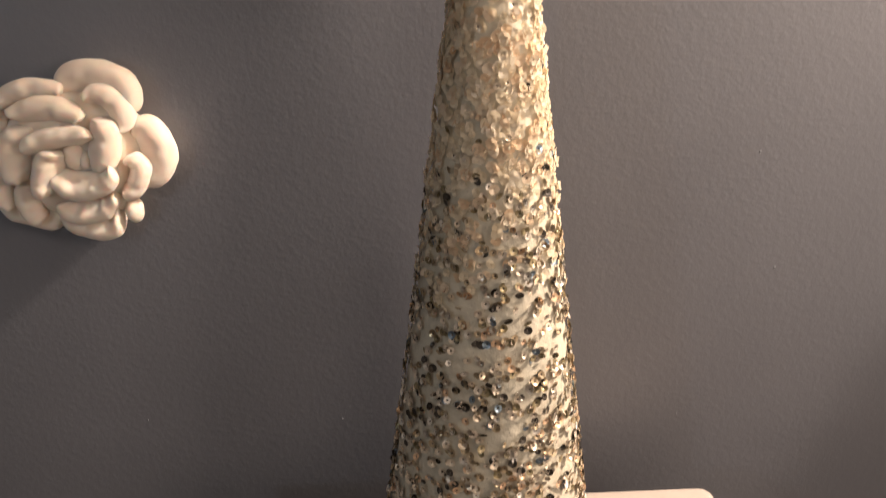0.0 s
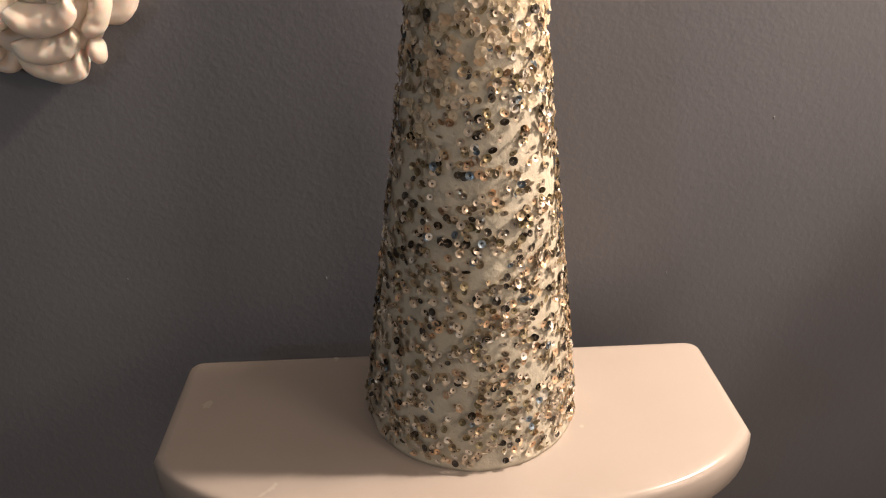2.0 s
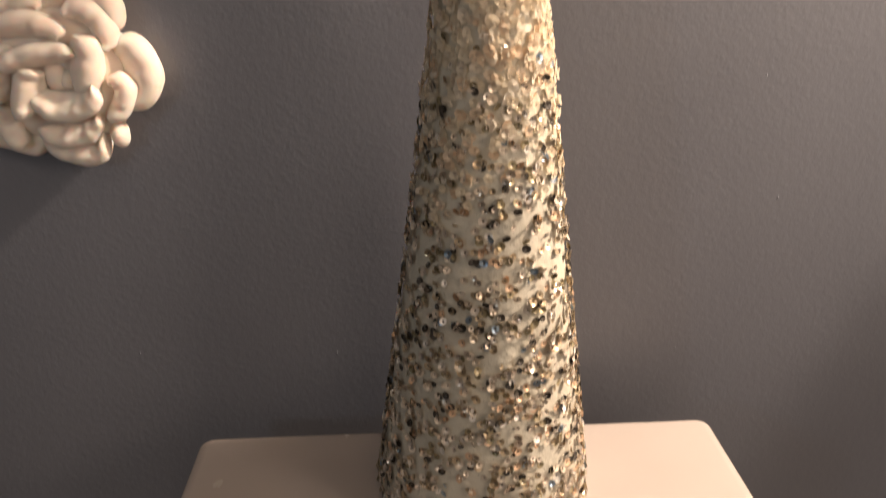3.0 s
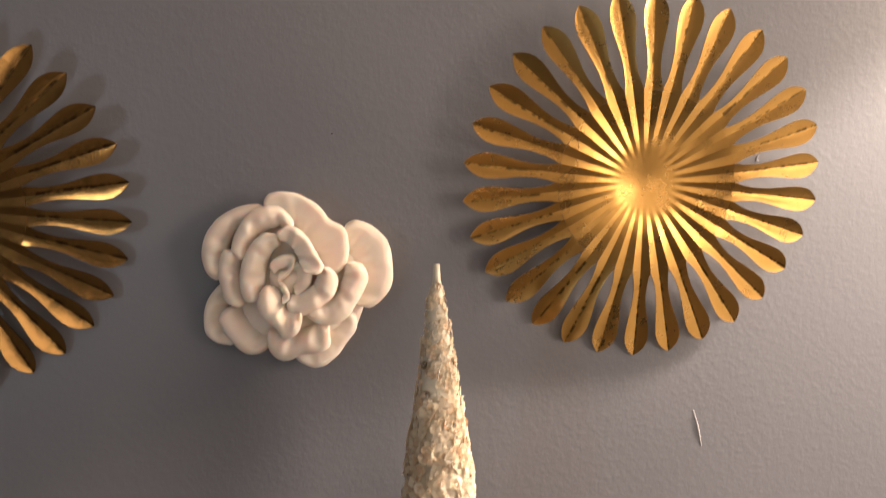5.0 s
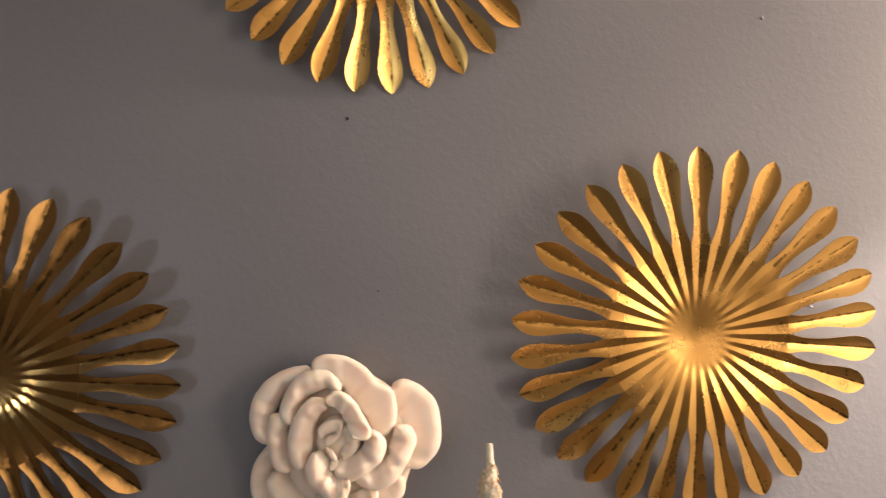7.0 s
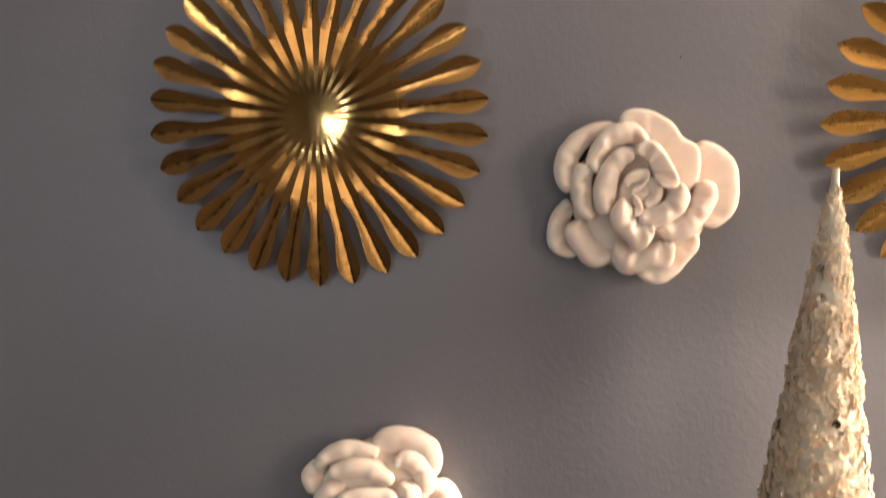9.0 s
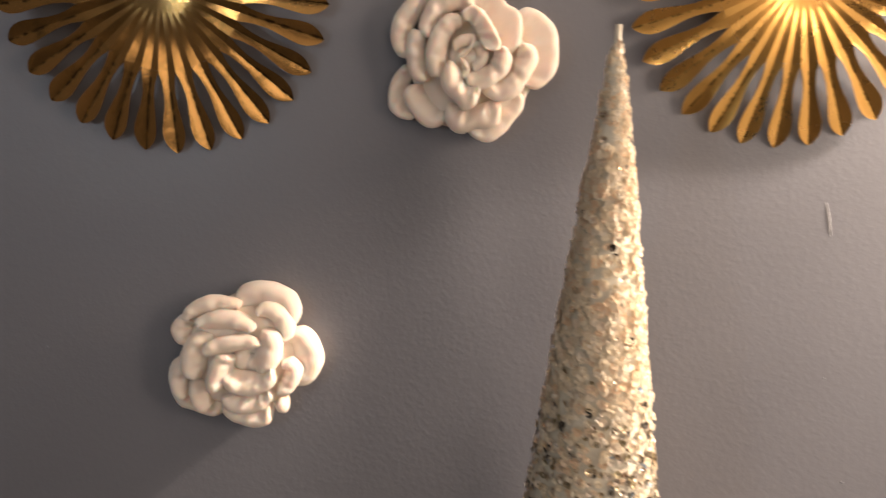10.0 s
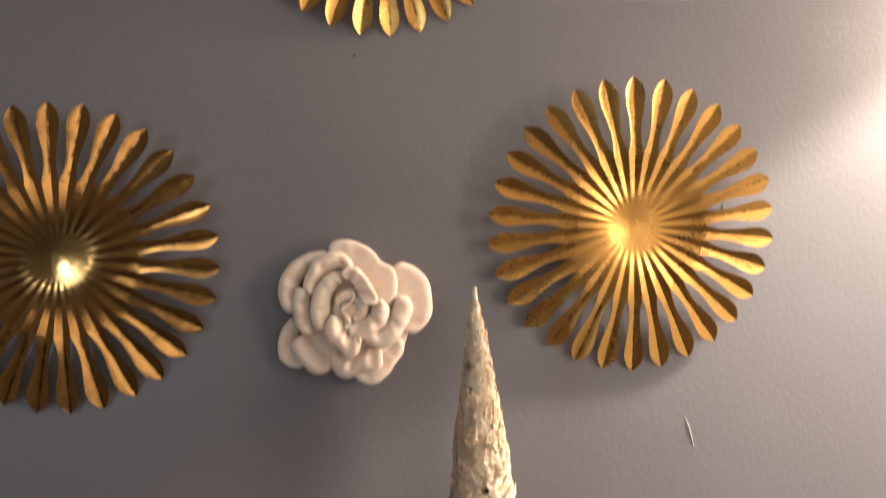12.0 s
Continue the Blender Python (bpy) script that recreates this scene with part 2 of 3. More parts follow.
structure("wall_north", box(X0 - 0.1, X1 + 0.1, 0.0, 0.1, 0, Z1), WALL_PAINT, "mid-grey painted wall with a rolled orange-peel texture", "wall")
structure("wall_west", box(X0 - 0.1, X0, Y0, 0.0, 0, Z1), DARKENED_PAINT, "plain grey side wall, painted darker to limit bounced light", "wall")
structure("wall_east", box(X1, X1 + 0.1, Y0, 0.0, 0, Z1), DARKENED_PAINT, "plain grey side wall, painted darker to limit bounced light", "wall")
structure("wall_south", box(X0 - 0.1, X1 + 0.1, Y0 - 0.1, Y0, 0, Z1), DARKENED_PAINT, "plain grey wall across the room, painted darker to limit bounced light", "wall")
# pale frame added round the unseen light panel; the wall has no opening
for x0, x1, z0, z1 in ((0.17, 0.23, 0.0, 2.11), (0.94, 0.968, 0.0, 2.11), (0.23, 0.94, 2.05, 2.11)):
    structure("trim", box(x0, x1, Y0 + 0.002, Y0 + 0.03, z0 + 0.004, z1, 0.004), PALE_PAINT, "off-white painted trim added round the unseen light panel", "trim")
structure("floor", box(X0 - 0.1, X1 + 0.1, Y0 - 0.1, 0.1, -0.1, 0), FLOOR_TILE, "plain dark floor", "floor")
structure("ceiling", box(X0 - 0.1, X1 + 0.1, Y0 - 0.1, 0.1, Z1, Z1 + 0.1), CEILING_PAINT, "plain pale ceiling", "ceiling")

# ---- toilet cistern ----


def lid_outline(grow, front=-0.250, back=-0.070):
    """Straight back with small corners, straight flanks, swept front corners that start at a kink."""
    half, pts = 0.2260 + grow, []
    front, back = front - grow, back + grow

    def arc(cx, cy, rx, ry, a0, a1, n):
        for k in range(n + 1):
            a = radians(a0 + (a1 - a0) * k / n)
            pts.append((cx + rx * math.cos(a), cy + ry * math.sin(a)))

    r = max(0.002, 0.012 + grow)
    fx, fy = max(0.05, 0.170 + grow), max(0.03, 0.110 + grow)
    kink = 25
    sx = fx * math.cos(radians(kink))
    arc(half - r, back - r, r, r, 90, 0, 5)
    arc(half - sx, front + fy, fx, fy, -kink, -90, 14)
    arc(-half + sx, front + fy, fx, fy, -90, kink - 180, 14)
    arc(-half + r, back - r, r, r, 180, 90, 5)
    return [(LID_X + x, y) for x, y in pts]


def cistern():
    root = tagged(new("toilet_cistern"), "glossy cream porcelain toilet cistern with a chamfered lid", "toilet")
    lid = []
    for grow, z in ((-0.030, LID_Z - 0.043), (-0.012, LID_Z - 0.043), (-0.003, LID_Z - 0.040), (0.001, LID_Z - 0.032), (0.0015, LID_Z - 0.015), (0.0007, LID_Z - 0.005), (-0.0012, LID_Z - 0.0014), (-0.0034, LID_Z - 0.0003), (-0.008, LID_Z), (-0.06, LID_Z)):
        lid.append([(x, y, z) for x, y in lid_outline(grow)])
    part("lid", loft(lid), PORCELAIN, root)
    tank = []
    for grow, z in ((-0.075, 0.37), (-0.062, 0.375), (-0.05, 0.40), (-0.03, 0.55), (-0.019, 0.72), (-0.019, LID_Z - 0.042)):
        tank.append([(x, y, z) for x, y in lid_outline(grow)])
    part("tank", loft(tank), PORCELAIN, root)
    foot = []
    for w, d0, d1, z in ((0.105, -0.52, -0.02, 0.0), (0.10, -0.52, -0.02, 0.05), (0.095, -0.5, -0.03, 0.25), (0.11, -0.5, -0.05, 0.372)):
        foot.append([(LID_X + w * math.cos(a), (d0 + d1) / 2 + (d1 - d0) / 2 * math.sin(a), z) for a in (k * math.tau / 28 for k in range(28))])
    part("pedestal", loft(foot), PORCELAIN, root)
    return root


cistern()

# ---- gilt sunburst decorations ----
PETALS = 30
BURST_R = 0.1485


def petal_half(u):
    """Half the petal's width at u of the radius."""
    keys = [(0.49, 0.0513), (0.505, 0.0505), (0.52, 0.0475), (0.54, 0.0425), (0.58, 0.0375), (0.64, 0.036), (0.70, 0.0415), (0.77, 0.0545), (0.83, 0.065), (0.87, 0.0685), (0.91, 0.065), (0.945, 0.052), (0.97, 0.035), (0.987, 0.019), (1.0, 0.0015)]
    for (a, x), (b, y) in zip(keys, keys[1:]):
        if u <= b:
            return x + (y - x) * (u - a) / (b - a)
    return 0.0


def dish(u):
    """How far the pressed sheet stands forward: a small bowl, a gently rising disc, back-swept petals."""
    slopes = ((0.0, 0.0), (0.08, 0.13), (0.15, 0.13), (0.25, 0.06), (0.42, 0.06), (0.60, -0.08), (1.01, -0.08))
    rise = -0.011
    for (a, p), (b, q) in zip(slopes, slopes[1:]):
        if u > a:
            c = min(u, b)
            rise += (c - a) * (p + (p + (q - p) * (c - a) / (b - a))) / 2
    return rise


FOLD = 0.38


def sunburst_petal():
    R, bm, rows = BURST_R, bmesh.new(), []
    for u in (0.49, 0.505, 0.52, 0.54, 0.58, 0.64, 0.70, 0.74, 0.77, 0.80, 0.83, 0.85, 0.87, 0.89, 0.91, 0.93, 0.945, 0.96, 0.97, 0.98, 0.987, 0.994, 1.0):
        h = petal_half(u)
        row = []
        for s in (-1, -0.75, -0.5, -0.25, 0, 0.25, 0.5, 0.75, 1):
            fold = FOLD * h * (0.72 * abs(s) + 0.28 * s * s)
            y = -dish(u) * R - fold * R
            row.append(bm.verts.new((s * h * R, y, u * R)))
        rows.append(row)
    for a, b in zip(rows, rows[1:]):
        for k in range(8):
            bm.faces.new((a[k], a[k + 1], b[k + 1], b[k]))
    solid(bm, 0.0009)
    return mesh_of(bm, "petal", crisp=18)


def solid(bm, thick):
    """Gives an open sheet a thickness, behind it (towards +y)."""
    top = bm.faces[:]
    made = bmesh.ops.duplicate(bm, geom=bm.verts[:] + bm.edges[:] + top)
    pairs = {a: b for a, b in made["vert_map"].items() if isinstance(a, bmesh.types.BMVert) and a.is_valid}
    back = [f for f in made["geom"] if isinstance(f, bmesh.types.BMFace)]
    for f in back:
        f.normal_flip()
    verts = {v for f in back for v in f.verts}
    rims = [e for f in top for e in f.edges if len(e.link_faces) == 1]
    for v in verts:
        v.co.y += thick
    for e in set(rims):
        a, b = e.verts
        if a in pairs and b in pairs:
            bm.faces.new((a, b, pairs[b], pairs[a]))
    bmesh.ops.recalc_face_normals(bm, faces=bm.faces[:])


def sunburst_disc():
    R, bm = BURST_R, bmesh.new()
    per = 8
    n = PETALS * per
    centre = bm.verts.new((0, -dish(0) * R, 0))
    rows = []
    for u in (0.02, 0.05, 0.08, 0.11, 0.14, 0.16, 0.18, 0.20, 0.23, 0.27, 0.32, 0.38, 0.44, 0.49):
        row = []
        amp = FOLD * 0.0513 * ((u - 0.15) / 0.34) ** 1.1 if u > 0.15 else 0
        for k in range(n):
            a = math.tau * k / n
            s = abs(((k % per) / per + 0.5) % 1 - 0.5) * 2
            row.append(bm.verts.new((u * R * math.sin(a), -dish(u) * R - amp * R * s, u * R * math.cos(a))))
        rows.append(row)
    for k in range(n):
        bm.faces.new((centre, rows[0][k], rows[0][(k + 1) % n]))
    for a, b in zip(rows, rows[1:]):
        for k in range(n):
            bm.faces.new((a[k], b[k], b[(k + 1) % n], a[(k + 1) % n]))
    solid(bm, 0.0009)
    return mesh_of(bm, "disc", crisp=9)


PETAL_MESH, DISC_MESH = sunburst_petal(), sunburst_disc()


def sunburst(x, y, z, phase, tilt_x, tilt_z, mat, label):
    """Tilted forward from the wall by slopes across and up."""
    root = tagged(new("sunburst_wall_decor"), label, "wall decor", "gilt sunbursts on the wall")
    ex = Vector((1, tilt_x, 0)).normalized()
    ez = Vector((0, tilt_z, 1))
    ez = (ez - ex * ez.dot(ex)).normalized()
    ey = ez.cross(ex)
    turn = Matrix((ex, ey, ez)).transposed().to_4x4()
    root.matrix_world = Matrix.Translation((x, y, z)) @ turn @ pose(0, 0, 0, 0, phase, 0)
    rng = random.Random(label)
    me = DISC_MESH.copy()
    me.materials.append(mat)
    disc = new("disc", me)
    disc.parent = root
    me = PETAL_MESH.copy()
    me.materials.append(mat)
    for k in range(PETALS):
        ob = new("petal", me)
        ob.parent = root
        ob.matrix_basis = pose(0, 0, 0, 0, k * 12.0, 0) @ pose(0, 0, 0.49 * BURST_R, rng.uniform(-1.5, 1.5), 0, rng.uniform(-2, 2)) @ pose(0, 0, -0.49 * BURST_R)
    hook = part("hanger", box(-0.02, 0.02, 0.0040, max(0.008, -y - 0.001), -0.01, 0.01, 0.001), STEEL, root)
    return root


sunburst(-0.3798, -0.0225, 1.4271, -1.1, 0.040, -0.125, GOLD_WORN, "tarnished gilt metal sunburst with thirty petals on the grey wall")
sunburst(0.1772, -0.0255, 1.4427, 0.4, 0.006, -0.150, GOLD, "bright gilt metal sunburst with thirty creased petals on the wall")
sunburst(-0.0661, -0.0225, 1.7942, -2.7, 0.040, -0.112, GOLD, "gilt metal sunburst hung high on the wall, flecked petals")

# ---- cream foam flowers ----


def soft_part(name, bm, parent, amount=0.0011):
    """A foam part: its skin is swollen and dented a little."""
    bm.normal_update()
    off = Vector((len(parent.children) * 0.37, 0.0, 0.0))
    moves = [v.normal * amount * (noise.noise(v.co * 95 + off) + 0.5 * noise.noise(v.co * 210 + off)) for v in bm.verts]
    for v, m in zip(bm.verts, moves):
        v.co += m
    return part(name, bm, FELT, parent)


def fold(parent, edge, base, y_edge, y_base, roll=8, hollow=1.8, wave=1.3, grow=2, sag=0.75):
    """A foam petal between its outline (edge) and the line where it dips into the flower (base), in mm round the flower's middle.
    It swells to a rolled rim and turns back behind it. roll: the rim's radius; hollow: below 1 the inside is cupped, above it swells."""
    rng = random.Random(len(parent.children) * 7 + len(edge))
    wave = wave * (0.45 if hollow < 1 else 1.0)
    p1, p2 = rng.uniform(0, 6.28), rng.uniform(0, 6.28)
    count = 44
    outer, inner = spline(edge, count), spline(base, count)
    total = sum((q - p).length for p, q in zip(outer, outer[1:]))
    run, rings = 0.0, []
    for k, (e, b) in enumerate(zip(outer, inner)):
        if k:
            run += (e - outer[k - 1]).length
        span = (e - b).length
        near = min(1.0, min(run, total - run) / max(3.0, min(0.5 * span, 9.0)))
        end = max(0.12, (1 - (1 - near) ** 2) ** 0.5)
        b = b + (b - e).normalized() * grow
        mid = (e + b) / 2
        e, b = mid + (e - mid) * (0.62 + 0.38 * end), mid + (b - mid) * (0.62 + 0.38 * end)
        way = b - e
        span = max(way.length, 0.5)
        way = way / span
        swell = wave * (math.sin(run / 3.6 + p1) + 0.5 * math.sin(run / 2.1 + p2)) * min(1.0, span / 14)
        rho = min(roll * (1 + 0.10 * swell), 0.48 * span)
        crest = y_edge + 0.6 * rho * (1 - end) - swell * 0.6
        dip = sag * max(0.0, y_base - y_edge) * (0.4 + 0.6 * end)
        ring = []
        for j in range(9):
            x = 1 - j / 8
            ring.append((rho + (span - rho) * x, crest + dip * (1 - (1 - x**1.5) ** hollow if hollow < 1 else x**hollow)))
        for j in range(1, 7):
            a = math.pi / 2 * j / 6
            ring.append((rho * (1 - math.sin(a)), crest + rho * 1.05 * (1 - math.cos(a))))
        ring += [(0.04 * rho, crest + 1.5 * rho), (0.30 * rho, crest + 2.1 * rho), (0.65 * rho, crest + 2.7 * rho), (min(span, rho + 5), min(-1.5, crest + 3.2 * rho + 12)), (span, min(-1.5, crest + dip + 12))]
        rings.append([((e.x + way.x * d) / 1000, min(-1.5, y) / 1000, (e.y + way.y * d) / 1000) for d, y in ring])
    return soft_part("petal", loft(rings), parent, 0.0006)


def bud(parent, cx, cz, rx, rz, y):
    """The closed heart between the inner petals."""
    rings = []
    for k in range(10):
        a = k / 9 * math.pi / 2
        rings.append([((cx + (rx * math.cos(a) + 0.2) * math.cos(c)) / 1000, (y + 12 * (1 - math.sin(a))) / 1000, (cz + (rz * math.cos(a) + 0.2) * math.sin(c)) / 1000) for c in (j * math.tau / 24 for j in range(24))])
    return soft_part("heart", loft(rings), parent, 0.0006)


def core(parent, r, y):
    """The padded base that fills the flower between its petals."""
    rings = []
    for k in range(11):
        a = k / 10 * math.pi / 2
        flat, rise = math.cos(a) ** 0.55, math.sin(a) ** 0.8
        rings.append([((r * flat * (1 + 0.04 * math.sin(5 * b)) + 1e-4) * math.cos(b), -0.001 + (y + 0.001) * rise, (r * flat * (1 + 0.04 * math.sin(5 * b)) + 1e-4) * math.sin(b)) for b in (j * math.tau / 40 for j in range(40))])
    return soft_part("flower_base", loft(rings), parent)


def camellia():
    root = tagged(new("foam_flower"), "cream foam camellia with rolled petals mounted on the wall", "flower decor", "cream flowers on the wall")
    core(root, 0.058, -0.026)
    fold(root, [(-62, 2), (-72, -11), (-76, -24), (-75, -39), (-67, -47), (-56, -50)], [(-54, -5), (-59, -18), (-59, -34), (-49, -45)], -15, -6, roll=6)
    fold(root, [(37, 43), (40, 48), (49, 50), (62, 44), (72, 33), (76, 16), (75, -1), (68, -13), (58, -20), (46, -17)], [(35, 37), (36, 32), (38, 26), (39, 22), (40, 18), (40, 11), (40, 2), (39, -5), (39, -10), (39, -13)], -25, -14, roll=7, hollow=0.75)
    fold(root, [(47, -24), (46, -37), (38, -49), (30, -59), (19, -67), (6, -66), (-4, -60)], [(30, -19), (27, -28), (21, -34), (15, -39), (8, -40), (2, -42), (-2, -46)], -24, -13, roll=5, hollow=0.8)
    fold(root, [(-26, 65), (-44, 62), (-59, 54), (-69, 42), (-73, 27), (-71, 14), (-63, 4)], [(-25, 52), (-38, 50), (-48, 43), (-54, 34), (-57, 25), (-57, 16), (-55, 7)], -30, -20, roll=8)
    fold(root, [(-25, 64), (-18, 72), (-5, 73), (7, 70), (20, 61), (28, 51), (39, 44), (42, 29), (40, 17), (34, 9)], [(-15, 54), (-7, 54), (-1, 50), (3, 45), (7, 41), (11, 37), (15, 30), (20, 24), (22, 17), (24, 11)], -36, -28, roll=4, hollow=0.9)
    fold(root, [(-59, -18), (-62, -29), (-55, -42), (-45, -53), (-34, -56), (-25, -53)], [(-43, -17), (-41, -24), (-36, -30), (-30, -35), (-26, -39), (-21, -41)], -27, -10, roll=8, hollow=0.7)
    fold(root, [(1, 51), (-11, 62), (-24, 62), (-36, 55), (-45, 42), (-48, 30), (-44, 22)], [(-1, 43), (-11, 48), (-19, 47), (-28, 41), (-33, 34), (-36, 27), (-37, 21)], -40, -28, roll=8)
    fold(root, [(-47, 28), (-55, 28), (-59, 17), (-58, 2), (-54, -11), (-45, -17)], [(-43, 27), (-43, 21), (-44, 13), (-43, 2), (-42, -6), (-39, -14)], -37, -28, roll=8)
    fold(root, [(-24, -41), (-23, -49), (-17, -58), (-8, -60), (3, -56), (15, -55), (25, -50), (26, -41)], [(-20, -33), (-15, -36), (-9, -39), (-3, -39), (6, -36), (14, -33), (20, -32), (25, -34)], -34, -24, roll=9)
    fold(root, [(8, -24), (23, -32), (38, -27), (48, -14), (56, 3), (53, 15), (44, 19)], [(10, -16), (21, -14), (31, -10), (36, -2), (39, 6), (40, 12), (41, 17)], -40, -28, roll=9)
    fold(root, [(-12, 41), (-24, 41), (-35, 29), (-41, 13), (-41, -3), (-37, -12)], [(-11, 33), (-17, 30), (-22, 22), (-25, 11), (-26, 0), (-27, -10)], -46, -32, roll=8)
    fold(root, [(-7, -17), (5, -23), (19, -17), (30, -8), (34, 5), (29, 14)], [(-4, -8), (5, -7), (14, -2), (18, 3), (20, 9), (21, 15)], -46, -34, roll=9)
    fold(root, [(-12, 42), (-3, 47), (7, 43), (16, 31), (23, 17), (20, 10), (11, 10)], [(-10, 38), (-4, 36), (1, 32), (4, 27), (6, 22), (7, 17), (9, 13)], -51, -44, roll=3, hollow=1.2)
    fold(root, [(-19, 17), (-13, 23), (-2, 25), (2, 22), (0, 14), (-7, 6), (-13, 4)], [(-16, 11), (-12, 15), (-5, 17), (-3, 16), (-4, 13), (-9, 10), (-12, 8)], -43, -38, roll=3)
    fold(root, [(-12, 6), (-7, 3), (-3, -5), (-4, -11), (-9, -14)], [(-11, 3), (-9, 0), (-7, -4), (-7, -7), (-9, -10)], -46, -40, roll=2)
    fold(root, [(2, 21), (10, 16), (13, 7), (10, -2), (1, -9)], [(-1, 15), (3, 12), (5, 7), (3, 2), (-1, -2)], -41, -36, roll=5)
    fold(root, [(-21, 2), (-28, -10), (-25, -22), (-15, -32), (-8, -40), (2, -36), (7, -23)], [(-18, 1), (-13, -6), (-10, -13), (-8, -18), (-4, -21), (1, -21), (5, -20)], -50, -38, roll=8)
    bud(root, -4, 6, 17, 20, -37)
    root.matrix_world = pose(-0.1036, -0.001, 1.3640)
    return root


def rose():
    root = tagged(new("foam_flower"), "cream foam rose with plump folded petals mounted low on the wall", "flower decor", "cream flowers on the wall")
    core(root, 0.056, -0.029)
    fold(root, [(-59, -2), (-69, -10), (-73, -25), (-70, -42), (-63, -54), (-49, -59), (-33, -65), (-20, -62)], [(-53, -14), (-54, -20), (-53, -28), (-50, -35), (-42, -41), (-34, -45), (-26, -46), (-18, -50)], -21, -12, roll=9, hollow=0.9, wave=0.8, grow=4.5, sag=0.8)
    fold(root, [(54, 31), (68, 27), (78, 11), (80, -5), (75, -18), (65, -28), (55, -30)], [(48, 19), (52, 13), (55, 5), (55, -2), (53, -10), (51, -16), (49, -22)], -25, -13, roll=10, hollow=0.7, wave=0.8, grow=4.5, sag=0.8)
    fold(root, [(-5, 59), (4, 70), (22, 74), (39, 71), (53, 63), (59, 51), (58, 34)], [(2, 50), (8, 52), (20, 54), (29, 52), (39, 47), (43, 39), (44, 29)], -25, -14, roll=10, hollow=0.7, wave=0.8, grow=4.5, sag=0.8)
    fold(root, [(-20, -51), (-14, -64), (0, -71), (16, -73), (27, -68), (31, -57)], [(-15, -46), (-7, -52), (3, -55), (15, -55), (23, -52), (28, -47)], -26, -16, roll=9, wave=0.8, grow=4.5, sag=0.8)
    fold(root, [(-47, 43), (-58, 38), (-65, 28), (-63, 16), (-56, 9)], [(-44, 36), (-49, 32), (-50, 26), (-50, 20), (-48, 13)], -27, -18, roll=8, wave=0.8, grow=4.5, sag=0.8)
    fold(root, [(-56, 36), (-46, 51), (-29, 60), (-12, 61), (3, 58), (6, 52)], [(-43, 38), (-37, 44), (-25, 48), (-11, 50), (-1, 51), (4, 50)], -32, -22, roll=8, wave=0.8, grow=4.5, sag=0.8)
    fold(root, [(18, 49), (26, 56), (41, 54), (54, 39), (54, 24), (47, 18)], [(21, 44), (26, 45), (34, 42), (40, 33), (43, 25), (44, 20)], -33, -20, roll=9, wave=0.8, grow=4.5, sag=0.8)
    fold(root, [(-16, -37), (-14, -48), (-5, -54), (9, -55), (25, -50), (36, -36)], [(-11, -36), (-5, -39), (3, -40), (12, -40), (22, -37), (33, -32)], -36, -26, roll=8, wave=0.8, grow=4.5, sag=0.8)
    fold(root, [(43, 0), (53, 3), (62, -7), (60, -19), (52, -32), (40, -38)], [(44, -5), (47, -5), (49, -10), (47, -18), (43, -25), (38, -30)], -34, -22, roll=9, wave=0.8, grow=4.5, sag=0.8)
    fold(root, [(-60, -8), (-68, -22), (-67, -37), (-59, -45)], [(-50, -10), (-53, -22), (-53, -34), (-52, -41)], -28, -21, roll=7, wave=0.8)
    fold(root, [(-46, -20), (-49, -36), (-43, -52), (-34, -56)], [(-34, -22), (-33, -34), (-31, -44), (-29, -50)], -33, -25, roll=8, wave=0.8)
    fold(root, [(-42, 27), (-49, 15), (-54, 1), (-52, -15), (-45, -20)], [(-24, 24), (-29, 13), (-32, 2), (-34, -9), (-37, -18)], -39, -28, roll=10, wave=0.8, grow=4.5, sag=0.8)
    fold(root, [(-39, 39), (-20, 48), (-3, 49), (13, 43), (21, 35), (18, 29)], [(-34, 33), (-19, 34), (-4, 34), (7, 32), (15, 30), (17, 30)], -39, -27, roll=9, wave=0.8, grow=4.5, sag=0.8)
    fold(root, [(44, 29), (45, 15), (42, 1), (37, -10)], [(28, 31), (26, 17), (23, 4), (21, -9)], -44, -30, roll=10, wave=0.8, grow=4.5, sag=0.8)
    fold(root, [(-29, 12), (-25, 19), (-13, 24), (4, 27), (19, 26), (25, 23)], [(-27, 8), (-20, 9), (-11, 12), (5, 15), (18, 17), (26, 20)], -45, -32, roll=9, wave=0.8, grow=4.5, sag=0.8)
    fold(root, [(-13, -21), (-2, -31), (14, -33), (30, -28), (39, -18), (38, -8)], [(-9, -11), (2, -14), (16, -15), (26, -12), (33, -9), (37, -6)], -46, -32, roll=9, wave=0.8, grow=4.5, sag=0.8)
    fold(root, [(-4, 9), (-17, 7), (-24, -8), (-27, -20), (-25, -32)], [(-2, 7), (-4, 1), (-7, -8), (-10, -17), (-13, -26)], -48, -34, roll=9, wave=0.8, grow=4.5, sag=0.8)
    bud(root, 6, 1, 9, 11, -38)
    bud(root, 15, -2, 8, 8, -36)
    bud(root, 39, -48, 7, 11, -24)
    root.matrix_world = pose(-0.3205, -0.001, 1.0880)
    return root


camellia()
rose()

